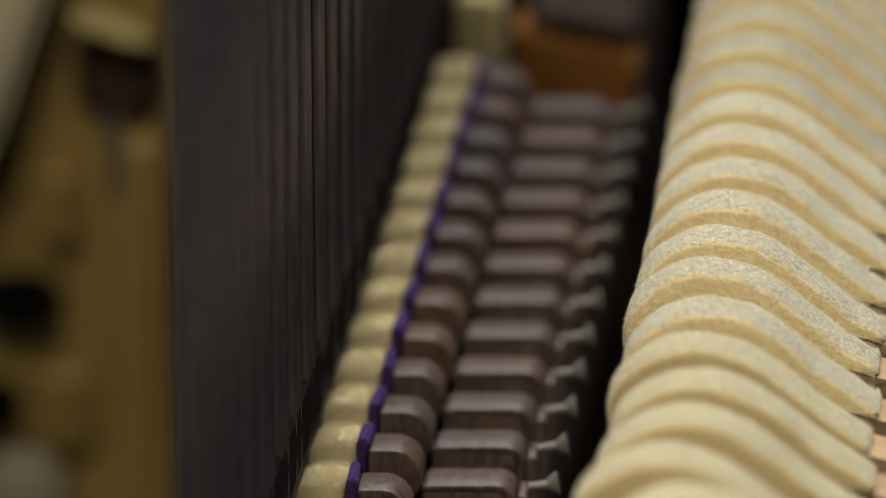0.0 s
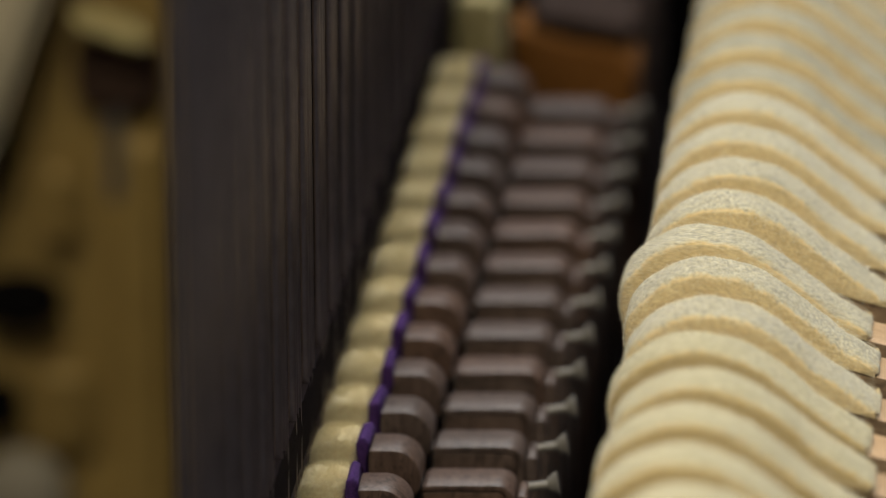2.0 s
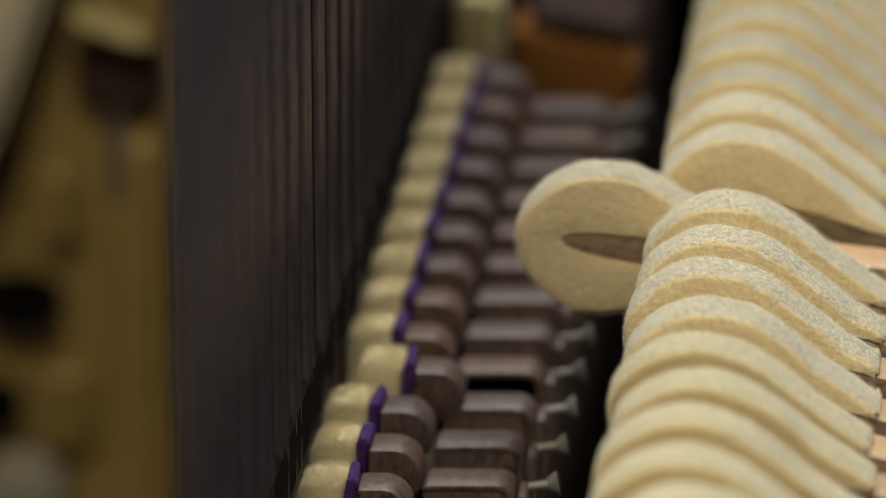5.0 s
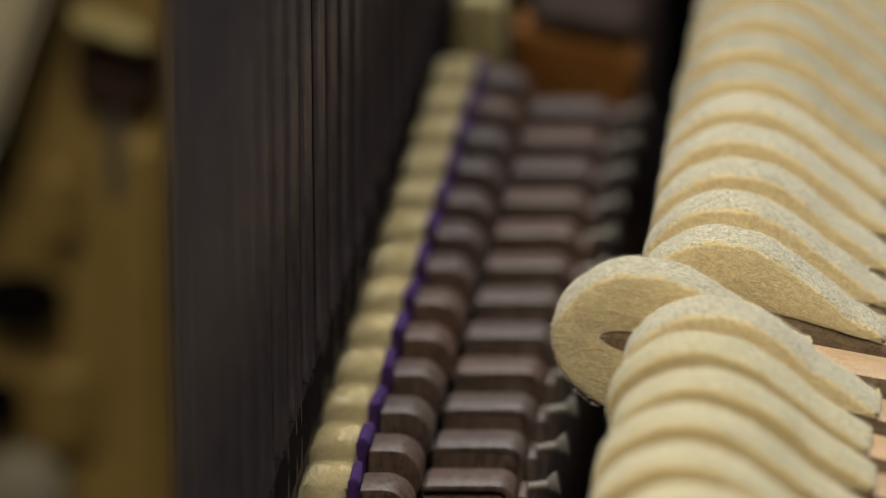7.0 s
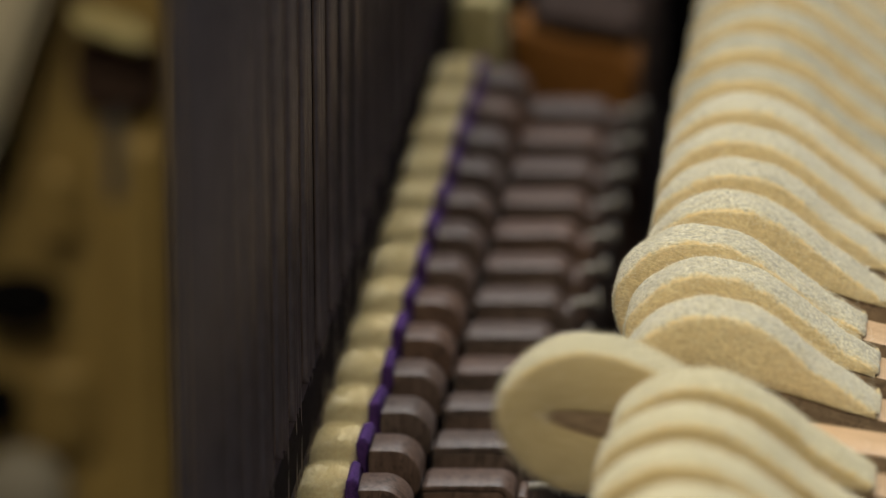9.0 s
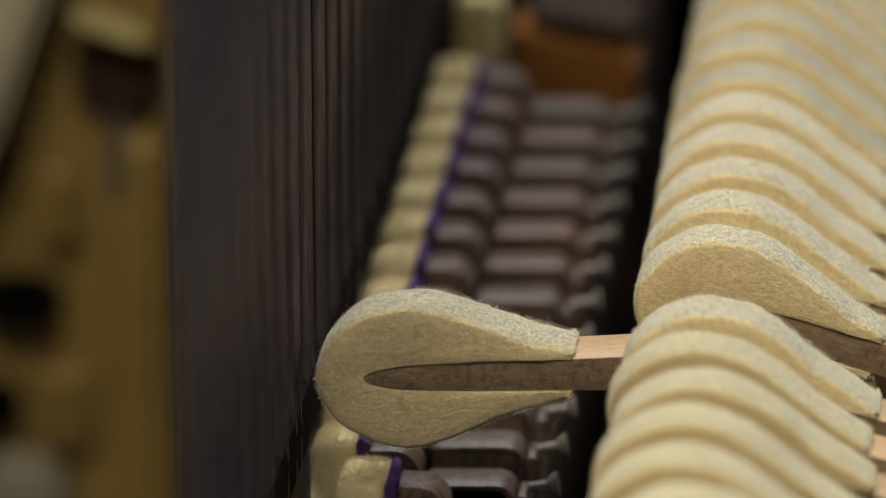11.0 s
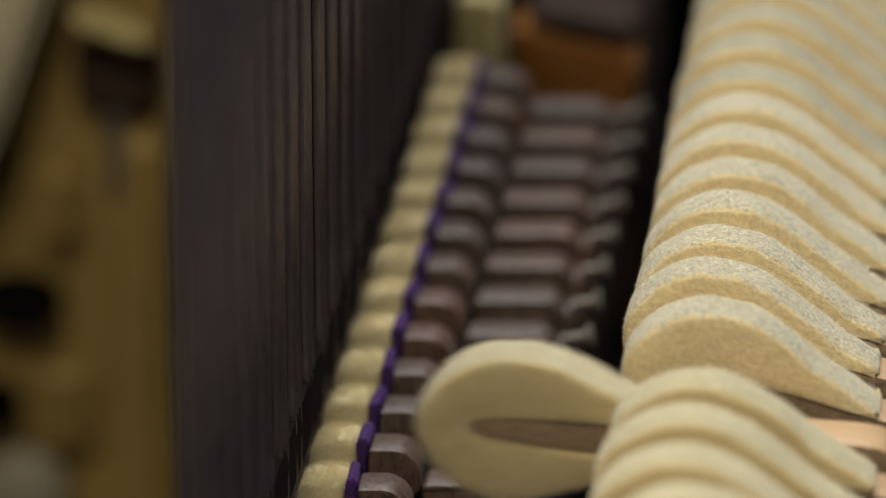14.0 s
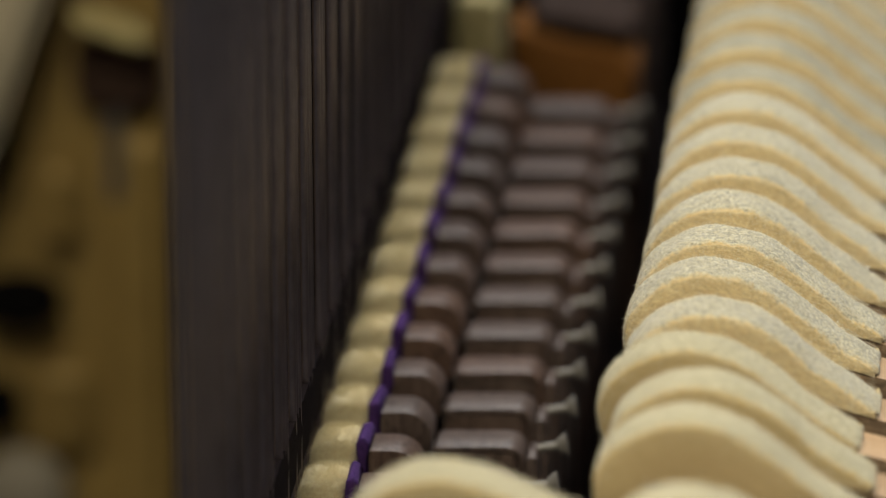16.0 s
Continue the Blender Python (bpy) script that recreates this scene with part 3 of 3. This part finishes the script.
def raise_damper(i, rows):
    """Keys damper i by times and degrees off the strings, and the tongue that sinks in the flange level with its head."""
    if rows[-1][0] < 16:
        rows = rows + [(16.0, rows[-1][1])]
    walk(DAMPERS[i], [(t, damper_place(i, a)) for t, a in rows])
    tongue = next(ob for ob in FLANGES[i - 1].children if ob.name.startswith("tongue"))
    walk(tongue, [(t, pose(0, 0, -8.0 * MM * min(1.0, a / 2.0))) for t, a in rows])


def motions():
    walk(HAMMERS[-1], swing(-1, [(0, 20.64), (0.3, 20.64), (0.4, 18.44), (0.5, 14.69), (0.6, 11.1), (0.7, 6.31), (0.8, 0.74), (0.9, 3.37), (1, 6.38), (1.1, 8.7), (1.2, 10.11), (1.3, 12.22), (1.4, 13.54), (1.5, 15.28), (1.6, 16.28), (1.7, 17.39), (1.8, 19.3), (1.9, 20.61), (2, 19.68), (2.1, 18.83), (2.2, 18.27), (2.3, 18.12), (2.4, 18.23), (2.5, 18.66), (2.6, 19.15), (2.7, 19.79), (2.8, 20.36), (2.95, 20.64), (7.15, 20.64), (7.2, 19.65), (7.3, 17.01), (7.4, 13.93), (7.5, 9.58), (7.6, 1.49), (7.65, 0.89), (7.7, 1.93), (7.8, 4.93), (7.9, 7.09), (8, 9.02), (8.1, 10.92), (8.2, 12.25), (8.3, 13.82), (8.4, 14.97), (8.5, 16.07), (8.6, 17.59), (8.7, 18.73), (8.8, 20.36), (8.9, 19.83), (9, 19.3), (9.1, 18.76), (9.2, 18.55), (9.4, 19.22), (9.7, 20.64), (16, 20.64)]))
    walk(HAMMERS[2], swing(2, [(0, 20.49), (2.2, 20.49), (2.3, 15.83), (2.4, 12.21), (2.5, 4.17), (2.6, 0.75), (2.7, 2.98), (2.8, 5.7), (2.9, 7.75), (3, 10.03), (3.1, 10.87), (3.2, 11), (3.4, 11), (3.6, 11), (3.7, 11.03), (3.8, 11.3), (3.9, 11.5), (4, 11.94), (4.1, 12.77), (4.2, 13.57), (4.4, 15.43), (4.6, 17.25), (4.8, 19.27), (5, 20.49), (8.7, 20.32), (8.8, 19.06), (8.9, 17.08), (9, 13.84), (9.1, 8.13), (9.2, 2.45), (9.27, 0.82), (9.4, 3.93), (9.5, 6.18), (9.6, 8.23), (9.7, 9.92), (9.8, 11.1), (9.95, 12.44), (10.1, 14.11), (10.3, 16.42), (10.5, 18.76), (10.65, 20.49), (13.6, 20.39), (13.7, 18.59), (13.8, 16.82), (13.9, 12.67), (14, 9.15), (14.1, 2.59), (14.2, 0.82), (14.3, 2.88), (14.4, 5.94), (14.5, 7.79), (14.6, 9.96), (14.7, 11.3), (14.8, 12.14), (14.9, 13.67), (15, 14.64), (15.1, 15.99), (15.2, 17.25), (15.3, 18.22), (15.4, 20.18), (15.5, 20.39), (15.6, 19.64), (15.7, 19.23), (15.8, 19.27), (15.9, 19.47), (16, 19.88)]))
    walk(HAMMERS[-3], swing(-3, [(0, 20.74), (3.8, 20.67), (3.9, 18.88), (4, 16.93), (4.1, 12.6), (4.2, 8.48), (4.3, 3.4), (4.4, 0.27), (4.5, 2.26), (4.6, 5.27), (4.8, 8.95), (5, 12.03), (5.2, 15.07), (5.4, 18.11), (5.55, 20.74), (16, 20.74)]))
    walk(HAMMERS[0], swing(0, [(0, 20.45), (5.5, 20.45), (5.6, 18.4), (5.7, 14.7), (5.8, 11.02), (5.9, 6.3), (6, 1.26), (6.1, 3.87), (6.2, 6.58), (6.3, 8.62), (6.4, 10.4), (6.5, 11.54), (6.6, 12.75), (6.7, 13.57), (6.8, 14.6), (6.9, 15.31), (7, 16.03), (7.1, 17.05), (7.2, 17.84), (7.3, 18.74), (7.4, 19.51), (7.5, 20.32), (7.6, 20.45), (10.5, 20.45), (10.6, 18.4), (10.7, 14.7), (10.8, 11.02), (10.9, 6.3), (11, 1.26), (11.1, 4.88), (11.2, 8.24), (11.3, 10.4), (11.4, 11.33), (11.5, 11.99), (11.6, 12.75), (11.7, 13.4), (11.8, 13.98), (11.9, 14.7), (12, 15.38), (12.1, 16.1), (12.2, 16.71), (12.3, 17.42), (12.4, 18.26), (12.5, 18.95), (12.6, 19.72), (12.7, 20.45), (16, 20.45)]))
    walk(HAMMERS[4], swing(4, [(0, 20.67), (12, 20.6), (12.1, 18.14), (12.2, 15.03), (12.3, 11.48), (12.4, 5.15), (12.5, 0.65), (12.6, 3.47), (12.7, 6.09), (12.8, 8.15), (12.9, 9.79), (13, 11.29), (13.1, 12.71), (13.2, 13.78), (13.3, 14.84), (13.4, 16.41), (13.5, 17.75), (13.6, 19.49), (13.7, 20.67), (16, 20.67)]))
    walk(HAMMERS[5], swing(5, [(0, 19.83), (0.1, 19.57), (0.2, 19.48), (0.3, 19.54), (0.4, 19.67), (0.5, 20.09), (0.6, 20.41), (0.8, 20.77), (15.3, 20.73), (15.4, 19.09), (15.5, 16.98), (15.6, 11.05), (15.7, 5.61), (15.8, 1.12), (15.9, 3.28), (16, 6.59)]))
    raise_damper(-1, [(0, 0), (0.5, 0), (0.6, 0.8), (0.7, 1.89), (0.8, 4.11), (0.9, 4.57), (1, 2.69), (1.1, 3.09), (1.2, 3.26), (1.3, 2.97), (1.4, 2.51), (1.5, 1.71), (1.6, 0.86), (1.7, 0.23), (1.8, 0), (7.3, 0), (7.4, 0.8), (7.5, 2.06), (7.6, 4.34), (7.7, 4.34), (7.8, 2.74), (7.9, 3.09), (8, 3.2), (8.1, 2.86), (8.2, 2.4), (8.3, 1.6), (8.4, 0.74), (8.5, 0.23), (8.6, 0), (16, 0)])
    raise_damper(0, [(0, 0), (5.7, 0), (5.8, 0.86), (5.9, 2.06), (6, 4.11), (6.1, 4.57), (6.2, 4), (6.3, 4.29), (6.5, 3.26), (6.7, 2.23), (6.8, 1.43), (6.9, 0.63), (7, 0.23), (7.1, 0), (10.7, 0), (10.8, 0.86), (10.9, 2.06), (11, 4.11), (11.1, 4.57), (11.2, 3.77), (11.3, 3.43), (11.5, 2.74), (11.7, 2.11), (11.9, 1.37), (12, 0.8), (12.1, 0.34), (12.2, 0), (16, 0)])
    raise_damper(-3, [(0, 0), (4, 0), (4.1, 0.8), (4.2, 1.94), (4.3, 3.77), (4.4, 4.57), (4.5, 3.43), (4.6, 2.86), (4.8, 3.2), (5, 2.29), (5.1, 1.26), (5.2, 0.46), (5.3, 0), (16, 0)])
    raise_damper(2, [(0, 0), (2.3, 0), (2.4, 1.71), (2.5, 3.43), (2.6, 4.57), (2.8, 2.97), (3.8, 2.74), (4.2, 1.71), (4.5, 0.34), (4.6, 0), (8.9, 0), (9, 1.14), (9.1, 2.51), (9.2, 4.34), (9.4, 3.43), (9.8, 2.86), (10.2, 0.57), (10.3, 0), (13.8, 0), (13.9, 1.43), (14.1, 4), (14.2, 4.57), (14.4, 2.97), (14.8, 2.29), (15.1, 0.57), (15.2, 0), (16, 0)])


motions()
